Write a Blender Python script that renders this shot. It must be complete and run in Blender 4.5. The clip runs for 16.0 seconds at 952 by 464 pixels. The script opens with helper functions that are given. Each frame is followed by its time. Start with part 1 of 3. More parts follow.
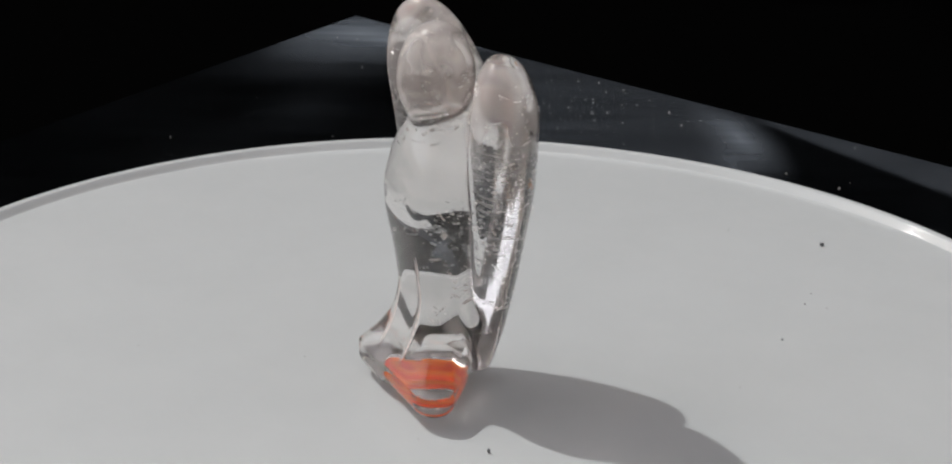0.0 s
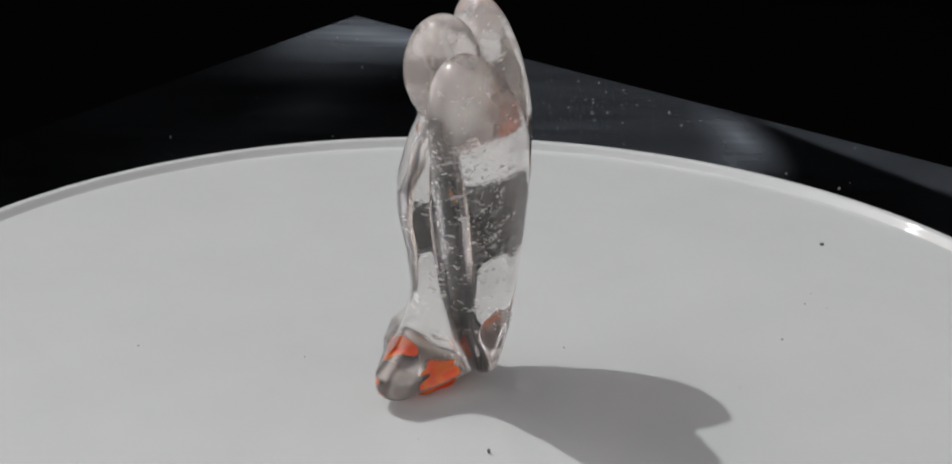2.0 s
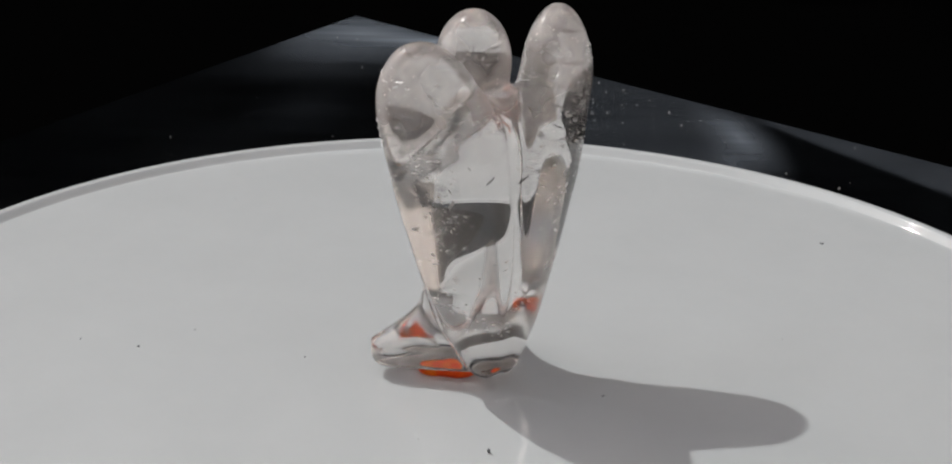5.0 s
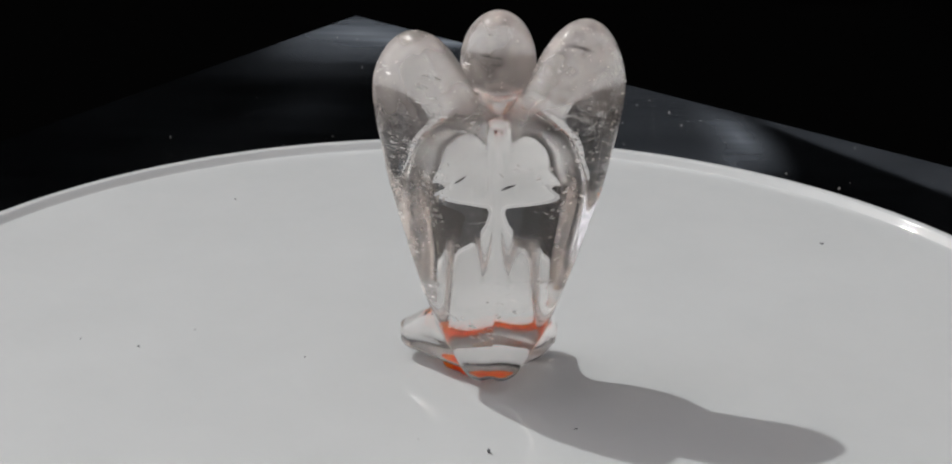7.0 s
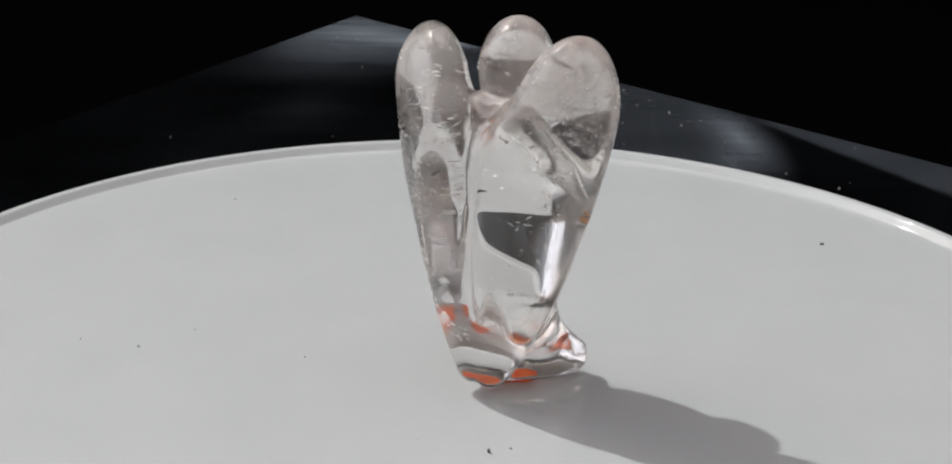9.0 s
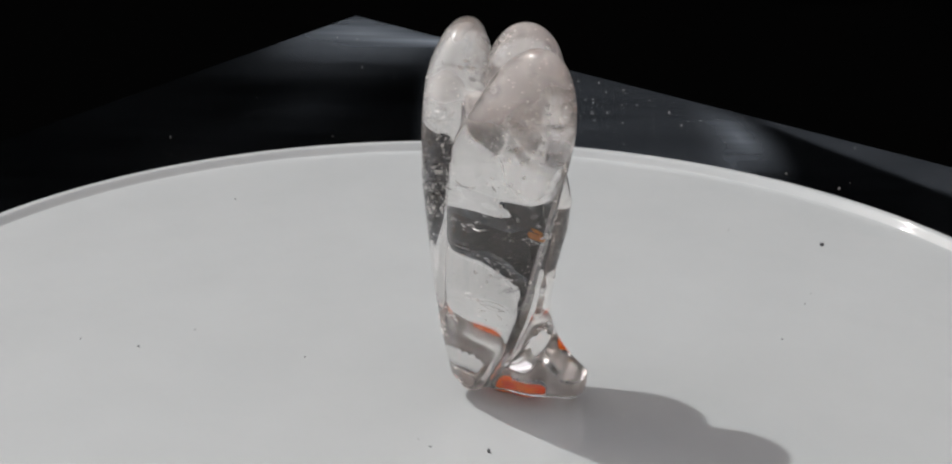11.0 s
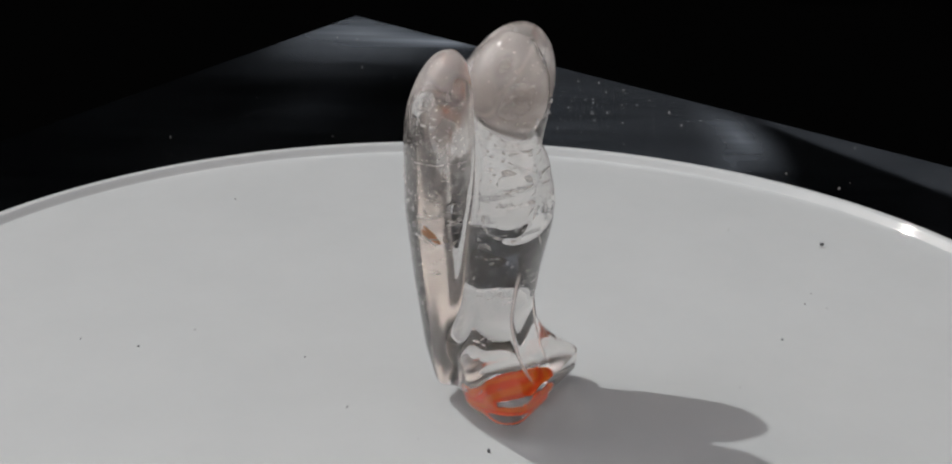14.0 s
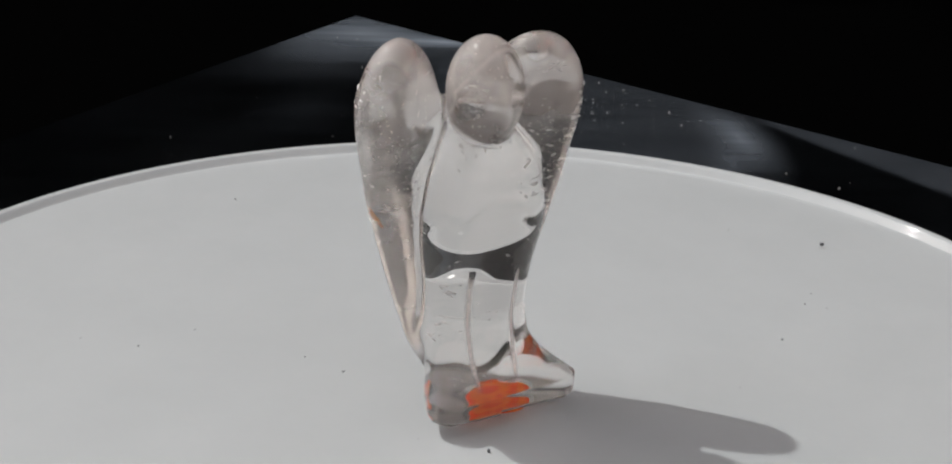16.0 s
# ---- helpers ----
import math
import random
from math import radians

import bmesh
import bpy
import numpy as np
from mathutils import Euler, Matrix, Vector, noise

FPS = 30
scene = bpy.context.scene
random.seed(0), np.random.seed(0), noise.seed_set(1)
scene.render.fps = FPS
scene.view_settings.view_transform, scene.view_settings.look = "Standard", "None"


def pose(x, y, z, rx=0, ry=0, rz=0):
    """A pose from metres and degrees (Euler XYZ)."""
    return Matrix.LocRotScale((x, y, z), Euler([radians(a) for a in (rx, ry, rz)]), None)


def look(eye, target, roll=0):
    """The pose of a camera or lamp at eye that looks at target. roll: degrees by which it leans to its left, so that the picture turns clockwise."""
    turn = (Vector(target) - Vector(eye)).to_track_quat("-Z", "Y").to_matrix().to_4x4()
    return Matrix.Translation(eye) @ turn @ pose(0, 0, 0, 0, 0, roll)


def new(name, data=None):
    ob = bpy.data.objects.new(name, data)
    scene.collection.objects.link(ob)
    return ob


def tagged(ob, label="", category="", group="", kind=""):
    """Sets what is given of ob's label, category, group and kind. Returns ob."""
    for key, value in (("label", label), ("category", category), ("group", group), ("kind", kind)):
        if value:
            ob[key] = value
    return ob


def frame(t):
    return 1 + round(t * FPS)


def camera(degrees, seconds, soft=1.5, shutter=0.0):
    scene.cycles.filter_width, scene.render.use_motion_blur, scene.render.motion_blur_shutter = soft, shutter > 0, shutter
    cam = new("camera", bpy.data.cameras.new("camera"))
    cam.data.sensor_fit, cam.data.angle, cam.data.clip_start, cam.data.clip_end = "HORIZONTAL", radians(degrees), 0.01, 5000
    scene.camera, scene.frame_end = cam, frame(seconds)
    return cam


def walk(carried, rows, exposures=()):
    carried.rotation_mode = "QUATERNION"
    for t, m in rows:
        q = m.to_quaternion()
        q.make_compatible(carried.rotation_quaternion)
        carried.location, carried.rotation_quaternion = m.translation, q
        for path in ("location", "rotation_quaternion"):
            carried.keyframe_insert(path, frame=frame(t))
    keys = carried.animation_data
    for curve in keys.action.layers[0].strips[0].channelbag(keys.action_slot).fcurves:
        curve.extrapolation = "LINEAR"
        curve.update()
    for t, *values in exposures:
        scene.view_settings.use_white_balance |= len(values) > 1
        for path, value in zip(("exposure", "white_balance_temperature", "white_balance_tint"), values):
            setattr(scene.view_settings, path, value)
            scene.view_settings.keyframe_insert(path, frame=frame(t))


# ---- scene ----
# ---- camera and its walk: it stands still ----
cam = camera(28.0, 16.0, soft=2.0)
EYE = (0.0, -0.2278, 0.1174)
PITCH, ROLL = 22.84, 1.68
CAM_POSE = pose(*EYE, 90 - PITCH, 0, 0) @ pose(0, 0, 0, 0, 0, ROLL)
walk(cam, [(0.0, CAM_POSE), (16.0, CAM_POSE)], [(0.0, -0.03), (4.0, -0.08), (6.5, -0.06), (7.5, 0.03), (8.5, 0.08), (9.2, 0.05), (11.5, 0.0), (12.5, -0.04), (14.0, -0.11), (16.0, -0.04)])

# ---- light: the sun and sky, and two fill lamps in the openings of an unseen room ----
SUN_FROM = Vector((-32.2, 17.8, 49.8)).normalized()
world = bpy.data.worlds.new("sky")
scene.world = world
world.use_nodes = True
wn = world.node_tree.nodes
sky = wn.new("ShaderNodeTexSky")
sky.sky_type, sky.sun_disc = "NISHITA", False
sky.sun_elevation = math.asin(SUN_FROM.z)
sky.sun_rotation = math.atan2(SUN_FROM.x, SUN_FROM.y)
world.node_tree.links.new(sky.outputs["Color"], wn["Background"].inputs["Color"])
sky.air_density, sky.dust_density, sky.ozone_density = 0.6, 4.0, 0.2
wn["Background"].inputs["Strength"].default_value = 0.077
sun_data = bpy.data.lights.new("sun", "SUN")
sun_data.energy, sun_data.angle, sun_data.color = 1.92, radians(0.9), (0.995, 1.0, 0.975)
sun_data.cycles.is_caustics_light = True
sun = new("sun", sun_data)
sun.matrix_world = look(SUN_FROM * 2.0, (0, 0, 0))

# a fill lamp added for ambient sky light, in the unseen west window opening
west_fill_data = bpy.data.lights.new("window_light", "AREA")
west_fill_data.shape, west_fill_data.size, west_fill_data.size_y, west_fill_data.energy = "RECTANGLE", 1.2, 1.4, 4.0
west_fill_data.color = (0.985, 0.985, 1.03)
window_light = new("window_light", west_fill_data)
window_light.matrix_world = look((-0.74, 0.3, 0.8), (0.3, 0.3, 0.8))

# and a broad warm lamp added overhead, out of view, to brighten the crystal
top_fill_data = bpy.data.lights.new("roof_light", "AREA")
top_fill_data.shape, top_fill_data.size, top_fill_data.size_y, top_fill_data.energy = "RECTANGLE", 2.6, 2.8, 9.8
top_fill_data.color = (1.0, 0.965, 0.93)
roof_light = new("roof_light", top_fill_data)
roof_light.matrix_world = look((0.73, -0.4, 1.8), (0.73, -0.4, 0.0))

MM = 0.001
PLATE_TOP = -6.9
FLOOR_Z = -0.95
STAND = (-2.5, -2.4, 0.0)  # where the figurine stands on the tray, facing -y in its own space


# ---- materials ----
def material(name):
    m = bpy.data.materials.new(name)
    m.use_nodes = True
    nt = m.node_tree
    return m, nt, nt.nodes["Principled BSDF"]


def noise_node(nt, scale, detail=4.0, rough=0.55, coord="Object"):
    tc = nt.nodes.new("ShaderNodeTexCoord")
    n = nt.nodes.new("ShaderNodeTexNoise")
    n.inputs["Scale"].default_value = scale
    n.inputs["Detail"].default_value = detail
    n.inputs["Roughness"].default_value = rough
    nt.links.new(tc.outputs[coord], n.inputs["Vector"])
    return n


def ramp_node(nt, source, stops):
    r = nt.nodes.new("ShaderNodeValToRGB")
    els = r.color_ramp.elements
    while len(els) < len(stops):
        els.new(0.5)
    for e, (p, c) in zip(els, stops):
        e.position, e.color = p, (*c, 1) if len(c) == 3 else c
    nt.links.new(source, r.inputs["Fac"])
    return r


def bump_node(nt, source, strength, distance):
    b = nt.nodes.new("ShaderNodeBump")
    b.inputs["Strength"].default_value, b.inputs["Distance"].default_value = strength, distance
    nt.links.new(source, b.inputs["Height"])
    return b


def grey(v):
    return (v, v, v)


def quartz():
    # clear stone, polished by tumbling, with a fine pale bloom of scuffs; its tops are whitened to look sunlit
    m, nt, p = material("clear_quartz")
    nt.nodes.remove(p)
    glass, mix = nt.nodes.new("ShaderNodeBsdfGlass"), nt.nodes.new("ShaderNodeMixShader")
    back, passing, bloom = nt.nodes.new("ShaderNodeBsdfDiffuse"), nt.nodes.new("ShaderNodeBsdfTranslucent"), nt.nodes.new("ShaderNodeMixShader")
    bloom.inputs[0].default_value = 0.36
    nt.links.new(back.outputs[0], bloom.inputs[1])
    nt.links.new(passing.outputs[0], bloom.inputs[2])
    glass.inputs["Color"].default_value = (1.0, 0.99, 0.98, 1)
    glass.inputs["IOR"].default_value = 1.545
    for node in (back, passing):
        node.inputs["Color"].default_value = (0.98, 0.91, 0.87, 1)
    nt.links.new(glass.outputs[0], mix.inputs[1])
    nt.links.new(bloom.outputs[0], mix.inputs[2])
    n = noise_node(nt, 500.0, 5.0, 0.65)
    r = ramp_node(nt, n.outputs["Fac"], [(0.35, grey(0.0)), (0.75, grey(0.05))])
    nt.links.new(r.outputs["Color"], glass.inputs["Roughness"])
    n3 = noise_node(nt, 140.0, 2.0, 0.5)
    r3 = ramp_node(nt, n3.outputs["Fac"], [(0.35, grey(0.004)), (0.7, grey(0.02))])
    n2 = noise_node(nt, 260.0, 2.0)
    b = bump_node(nt, n2.outputs["Fac"], 0.015, 0.0004)
    # crackled patches, drawn out sideways
    tc, mp, cr = nt.nodes.new("ShaderNodeTexCoord"), nt.nodes.new("ShaderNodeMapping"), nt.nodes.new("ShaderNodeTexNoise")
    mp.inputs["Scale"].default_value = (600, 600, 1300)
    cr.inputs["Scale"].default_value, cr.inputs["Detail"].default_value, cr.inputs["Roughness"].default_value = 1.0, 5.0, 0.7
    nt.links.new(tc.outputs["Object"], mp.inputs["Vector"])
    nt.links.new(mp.outputs["Vector"], cr.inputs["Vector"])
    chips = ramp_node(nt, cr.outputs["Fac"], [(0.57, grey(0.0)), (0.64, grey(1.0))])
    spread = noise_node(nt, 95.0, 2.0)
    mask = ramp_node(nt, spread.outputs["Fac"], [(0.46, grey(0.0)), (0.58, grey(1.0))])
    mul = nt.nodes.new("ShaderNodeMath")
    mul.operation = "MULTIPLY"
    nt.links.new(chips.outputs["Color"], mul.inputs[0])
    nt.links.new(mask.outputs["Color"], mul.inputs[1])
    # they keep to the wings and the head
    sep = nt.nodes.new("ShaderNodeSeparateXYZ")
    nt.links.new(tc.outputs["Object"], sep.inputs[0])
    off, side, wide, high, most, keep = (nt.nodes.new("ShaderNodeMath") for _ in range(6))
    off.operation, off.inputs[1].default_value = "ADD", -STAND[0] * MM
    side.operation = "ABSOLUTE"
    wide.operation, wide.use_clamp = "MULTIPLY_ADD", True
    wide.inputs[1].default_value, wide.inputs[2].default_value = 500.0, -3.8
    high.operation, high.use_clamp = "MULTIPLY_ADD", True
    high.inputs[1].default_value, high.inputs[2].default_value = 400.0, -14.4
    most.operation, keep.operation = "MAXIMUM", "MULTIPLY"
    nt.links.new(sep.outputs["X"], off.inputs[0])
    nt.links.new(off.outputs[0], side.inputs[0])
    nt.links.new(side.outputs[0], wide.inputs[0])
    nt.links.new(sep.outputs["Z"], high.inputs[0])
    above, lifted = nt.nodes.new("ShaderNodeMath"), nt.nodes.new("ShaderNodeMath")
    above.operation, above.use_clamp, lifted.operation = "MULTIPLY_ADD", True, "MULTIPLY"
    above.inputs[1].default_value, above.inputs[2].default_value = 200.0, -2.8
    nt.links.new(sep.outputs["Z"], above.inputs[0])
    nt.links.new(wide.outputs[0], lifted.inputs[0])
    nt.links.new(above.outputs[0], lifted.inputs[1])
    nt.links.new(lifted.outputs[0], most.inputs[0])
    nt.links.new(high.outputs[0], most.inputs[1])
    nt.links.new(mul.outputs[0], keep.inputs[0])
    nt.links.new(most.outputs[0], keep.inputs[1])
    b2 = bump_node(nt, keep.outputs[0], 0.5, 0.00006)
    nt.links.new(b.outputs["Normal"], b2.inputs["Normal"])
    nt.links.new(b2.outputs["Normal"], glass.inputs["Normal"])
    # the polish: sharp sun glints, broken up where the stone is crackled
    b3 = bump_node(nt, keep.outputs[0], 1.0, 0.0003)
    polish, facing, shine, top = nt.nodes.new("ShaderNodeBsdfGlossy"), nt.nodes.new("ShaderNodeFresnel"), nt.nodes.new("ShaderNodeMath"), nt.nodes.new("ShaderNodeMixShader")
    polish.inputs["Roughness"].default_value = 0.22
    facing.inputs["IOR"].default_value = 1.5
    shine.operation, shine.inputs[1].default_value = "MULTIPLY", 0.35
    faces, gloss = nt.nodes.new("ShaderNodeMath"), nt.nodes.new("ShaderNodeMath")
    faces.operation, faces.inputs[1].default_value = "MULTIPLY", 0.2
    gloss.operation = "MAXIMUM"
    nt.links.new(keep.outputs[0], faces.inputs[0])
    nt.links.new(faces.outputs[0], gloss.inputs[0])
    nt.links.new(shine.outputs[0], gloss.inputs[1])
    nt.links.new(b3.outputs["Normal"], polish.inputs["Normal"])
    nt.links.new(facing.outputs[0], shine.inputs[0])
    nt.links.new(gloss.outputs[0], top.inputs[0])
    nt.links.new(mix.outputs[0], top.inputs[1])
    nt.links.new(polish.outputs[0], top.inputs[2])
    nt.links.new(top.outputs[0], nt.nodes["Material Output"].inputs["Surface"])
    # white spots for glints in the crackle, and tops paled by height as if sunlit
    fine = noise_node(nt, 2300.0, 3.0)
    # white dots painted on in place of the crackle's sun sparkle
    sparkle = ramp_node(nt, fine.outputs["Fac"], [(0.655, grey(0.0)), (0.7, grey(0.95))])
    # brightness painted in by height: the upper stone is made paler and more diffuse
    lit_tops = nt.nodes.new("ShaderNodeMapRange")
    lit_tops.interpolation_type = "SMOOTHSTEP"
    lit_tops.inputs["From Min"].default_value, lit_tops.inputs["From Max"].default_value = 0.026, 0.047
    lit_tops.inputs["To Min"].default_value, lit_tops.inputs["To Max"].default_value = 0.0, 0.46
    nt.links.new(sep.outputs["Z"], lit_tops.inputs["Value"])
    white, add, add2 = (nt.nodes.new("ShaderNodeMath") for _ in range(3))
    white.operation, add.operation, add2.operation = "MULTIPLY", "ADD", "ADD"
    add2.use_clamp = True
    zone = nt.nodes.new("ShaderNodeMath")
    zone.operation = "MULTIPLY"
    nt.links.new(mask.outputs["Color"], zone.inputs[0])
    nt.links.new(most.outputs[0], zone.inputs[1])
    nt.links.new(zone.outputs[0], white.inputs[0])
    nt.links.new(sparkle.outputs["Color"], white.inputs[1])
    nt.links.new(white.outputs[0], add.inputs[0])
    nt.links.new(r3.outputs["Color"], add.inputs[1])
    nt.links.new(add.outputs[0], add2.inputs[0])
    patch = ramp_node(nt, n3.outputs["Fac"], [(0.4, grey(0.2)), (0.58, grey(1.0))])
    lit_patches = nt.nodes.new("ShaderNodeMath")
    lit_patches.operation = "MULTIPLY"
    nt.links.new(lit_tops.outputs["Result"], lit_patches.inputs[0])
    nt.links.new(patch.outputs["Color"], lit_patches.inputs[1])
    nt.links.new(lit_patches.outputs[0], add2.inputs[1])
    matt, final = nt.nodes.new("ShaderNodeAttribute"), nt.nodes.new("ShaderNodeMath")
    matt.attribute_name = "frost_and_ridge"
    final.operation, final.use_clamp = "ADD", True
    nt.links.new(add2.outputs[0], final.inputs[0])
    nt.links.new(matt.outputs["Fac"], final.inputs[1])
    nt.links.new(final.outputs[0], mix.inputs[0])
    return m


def veil():
    # small white fracture faces inside the stone
    m, nt, p = material("fracture_veil")
    nt.nodes.remove(p)
    clear, mix, lit = nt.nodes.new("ShaderNodeBsdfTransparent"), nt.nodes.new("ShaderNodeMixShader"), nt.nodes.new("ShaderNodeMixShader")
    back, passing = nt.nodes.new("ShaderNodeBsdfDiffuse"), nt.nodes.new("ShaderNodeBsdfTranslucent")
    for node in (back, passing):
        node.inputs["Color"].default_value = (0.95, 0.93, 0.9, 1)
    nt.links.new(back.outputs[0], lit.inputs[1])
    nt.links.new(passing.outputs[0], lit.inputs[2])
    n = noise_node(nt, 4500.0, 3.0)
    r = ramp_node(nt, n.outputs["Fac"], [(0.42, grey(0.3)), (0.58, grey(1.0))])
    nt.links.new(r.outputs["Color"], mix.inputs[0])
    nt.links.new(clear.outputs[0], mix.inputs[1])
    nt.links.new(lit.outputs[0], mix.inputs[2])
    glint, flash = nt.nodes.new("ShaderNodeBsdfGlossy"), nt.nodes.new("ShaderNodeMixShader")
    glint.inputs["Roughness"].default_value = 0.36
    flash.inputs[0].default_value = 0.25
    nt.links.new(mix.outputs[0], flash.inputs[1])
    nt.links.new(glint.outputs[0], flash.inputs[2])
    nt.links.new(flash.outputs[0], nt.nodes["Material Output"].inputs["Surface"])
    return m


def white_plastic():
    m, nt, p = material("white_plastic")
    n = noise_node(nt, 60.0, 5.0)
    r = ramp_node(nt, n.outputs["Fac"], [(0.3, (0.482, 0.503, 0.511)), (0.7, (0.507, 0.528, 0.536))])
    nt.links.new(r.outputs["Color"], p.inputs["Base Color"])
    n2 = noise_node(nt, 400.0, 4.0)
    r2 = ramp_node(nt, n2.outputs["Fac"], [(0.3, grey(0.55)), (0.75, grey(0.65))])
    nt.links.new(r2.outputs["Color"], p.inputs["Roughness"])
    n3 = noise_node(nt, 25.0, 2.0)
    b = bump_node(nt, n3.outputs["Fac"], 0.15, 0.0006)
    nt.links.new(b.outputs["Normal"], p.inputs["Normal"])
    p.inputs["Specular IOR Level"].default_value = 0.5
    p.inputs["Coat Weight"].default_value, p.inputs["Coat Roughness"].default_value, p.inputs["Coat IOR"].default_value = 0.8, 0.04, 1.45
    return m


def reflection_patch(nt, x, y, along, length, width, amount):
    """A soft-edged pale reflection painted on the plate: an oval at x, y (mm), its long way turned by so many degrees.
    """
    tc = nt.nodes.new("ShaderNodeTexCoord")
    mp = nt.nodes.new("ShaderNodeMapping")
    mp.vector_type = "TEXTURE"
    mp.inputs["Location"].default_value = (x * MM, y * MM, PLATE_TOP * MM)
    mp.inputs["Rotation"].default_value = (0, 0, radians(along))
    mp.inputs["Scale"].default_value = (length * MM, width * MM, 1.0)
    gr = nt.nodes.new("ShaderNodeTexGradient")
    gr.gradient_type = "QUADRATIC_SPHERE"
    nt.links.new(tc.outputs["Object"], mp.inputs["Vector"])
    nt.links.new(mp.outputs["Vector"], gr.inputs["Vector"])
    mul = nt.nodes.new("ShaderNodeMath")
    mul.operation = "MULTIPLY"
    mul.inputs[1].default_value = amount
    nt.links.new(gr.outputs["Fac"], mul.inputs[0])
    return mul.outputs[0]


def reflection_sheet(nt, x, y, along, length, width, soft_l, soft_w, amount):
    """A painted reflection with straight edges: half length and half width, and the softness of its edges, in mm."""
    tc, mp, sep = nt.nodes.new("ShaderNodeTexCoord"), nt.nodes.new("ShaderNodeMapping"), nt.nodes.new("ShaderNodeSeparateXYZ")
    mp.vector_type = "TEXTURE"
    mp.inputs["Location"].default_value = (x * MM, y * MM, PLATE_TOP * MM)
    mp.inputs["Rotation"].default_value = (0, 0, radians(along))
    mp.inputs["Scale"].default_value = (MM, MM, 1.0)
    nt.links.new(tc.outputs["Object"], mp.inputs["Vector"])
    nt.links.new(mp.outputs["Vector"], sep.inputs[0])
    sides = []
    for axis, half, soft in (("X", length, soft_l), ("Y", width, soft_w)):
        size, edge = nt.nodes.new("ShaderNodeMath"), nt.nodes.new("ShaderNodeMapRange")
        size.operation, edge.interpolation_type = "ABSOLUTE", "SMOOTHSTEP"
        edge.inputs["From Min"].default_value, edge.inputs["From Max"].default_value = half - soft, half
        edge.inputs["To Min"].default_value, edge.inputs["To Max"].default_value = 1.0, 0.0
        nt.links.new(sep.outputs[axis], size.inputs[0])
        nt.links.new(size.outputs[0], edge.inputs["Value"])
        sides.append(edge.outputs["Result"])
    both, mul = nt.nodes.new("ShaderNodeMath"), nt.nodes.new("ShaderNodeMath")
    both.operation, mul.operation, mul.inputs[1].default_value = "MULTIPLY", "MULTIPLY", amount
    nt.links.new(sides[0], both.inputs[0])
    nt.links.new(sides[1], both.inputs[1])
    nt.links.new(both.outputs[0], mul.inputs[0])
    return mul.outputs[0]


def dark_acrylic():
    # black acrylic, faintly patchy, with pale room reflections painted into its base colour
    m, nt, p = material("dark_acrylic")
    n = noise_node(nt, 22.0, 5.0, 0.6)
    total = ramp_node(nt, n.outputs["Fac"], [(0.4, grey(0.0015)), (0.75, grey(0.004))]).outputs["Color"]
    reflections = [reflection_patch(nt, *args) for args in ((-27, 179, 5, 36, 24, 0.15), (-8, 174, -6, 26, 7, 0.22), (-33, 158, 10, 34, 22, 0.03),
                                                 (50, 118, 100, 30, 9, 0.16), (47, 104, 95, 18, 7, 0.06), (-34, 128, 70, 26, 16, 0.008))]
    reflections += [reflection_sheet(nt, *args) for args in ((18, 126, 0, 32, 60, 8, 30, 0.032), (84, 113, -51, 36, 15, 12, 3, 0.036), (-27, 180, -3, 22, 26, 12, 9, 0.03))]
    for reflection in reflections:
        add = nt.nodes.new("ShaderNodeMath")
        add.operation = "ADD"
        nt.links.new(total, add.inputs[0])
        nt.links.new(reflection, add.inputs[1])
        total = add.outputs[0]
    # fine streaks break the painted reflections up
    tc, mp, st = nt.nodes.new("ShaderNodeTexCoord"), nt.nodes.new("ShaderNodeMapping"), nt.nodes.new("ShaderNodeTexNoise")
    mp.inputs["Scale"].default_value = (25, 220, 1)
    mp.inputs["Rotation"].default_value = (0, 0, radians(-4))
    st.inputs["Scale"].default_value, st.inputs["Detail"].default_value = 1.0, 6.0
    nt.links.new(tc.outputs["Object"], mp.inputs["Vector"])
    nt.links.new(mp.outputs["Vector"], st.inputs["Vector"])
    streak = ramp_node(nt, st.outputs["Fac"], [(0.25, grey(0.65)), (0.75, grey(1.3))])
    mul = nt.nodes.new("ShaderNodeMath")
    mul.operation = "MULTIPLY"
    nt.links.new(total, mul.inputs[0])
    nt.links.new(streak.outputs["Color"], mul.inputs[1])
    tint = nt.nodes.new("ShaderNodeMix")
    tint.data_type, tint.blend_type = "RGBA", "MULTIPLY"
    tint.inputs[0].default_value = 1.0
    nt.links.new(mul.outputs[0], tint.inputs[6])
    tint.inputs[7].default_value = (0.85, 0.97, 1.13, 1)
    nt.links.new(tint.outputs[2], p.inputs["Base Color"])
    n2 = noise_node(nt, 35.0, 4.0)
    r2 = ramp_node(nt, n2.outputs["Fac"], [(0.3, grey(0.08)), (0.75, grey(0.25))])
    nt.links.new(r2.outputs["Color"], p.inputs["Roughness"])
    return m


def black_cloth():
    m, nt, p = material("black_cloth")
    n = noise_node(nt, 1500.0, 3.0)
    r = ramp_node(nt, n.outputs["Fac"], [(0.3, grey(0.0006)), (0.8, grey(0.0014))])
    nt.links.new(r.outputs["Color"], p.inputs["Base Color"])
    p.inputs["Roughness"].default_value = 1.0
    p.inputs["Specular IOR Level"].default_value = 0.0
    return m


def plaster():
    m, nt, p = material("plaster")
    n = noise_node(nt, 6.0, 6.0)
    r = ramp_node(nt, n.outputs["Fac"], [(0.3, (0.8, 0.73, 0.68)), (0.7, (0.86, 0.79, 0.74))])
    nt.links.new(r.outputs["Color"], p.inputs["Base Color"])
    p.inputs["Roughness"].default_value = 0.9
    return m


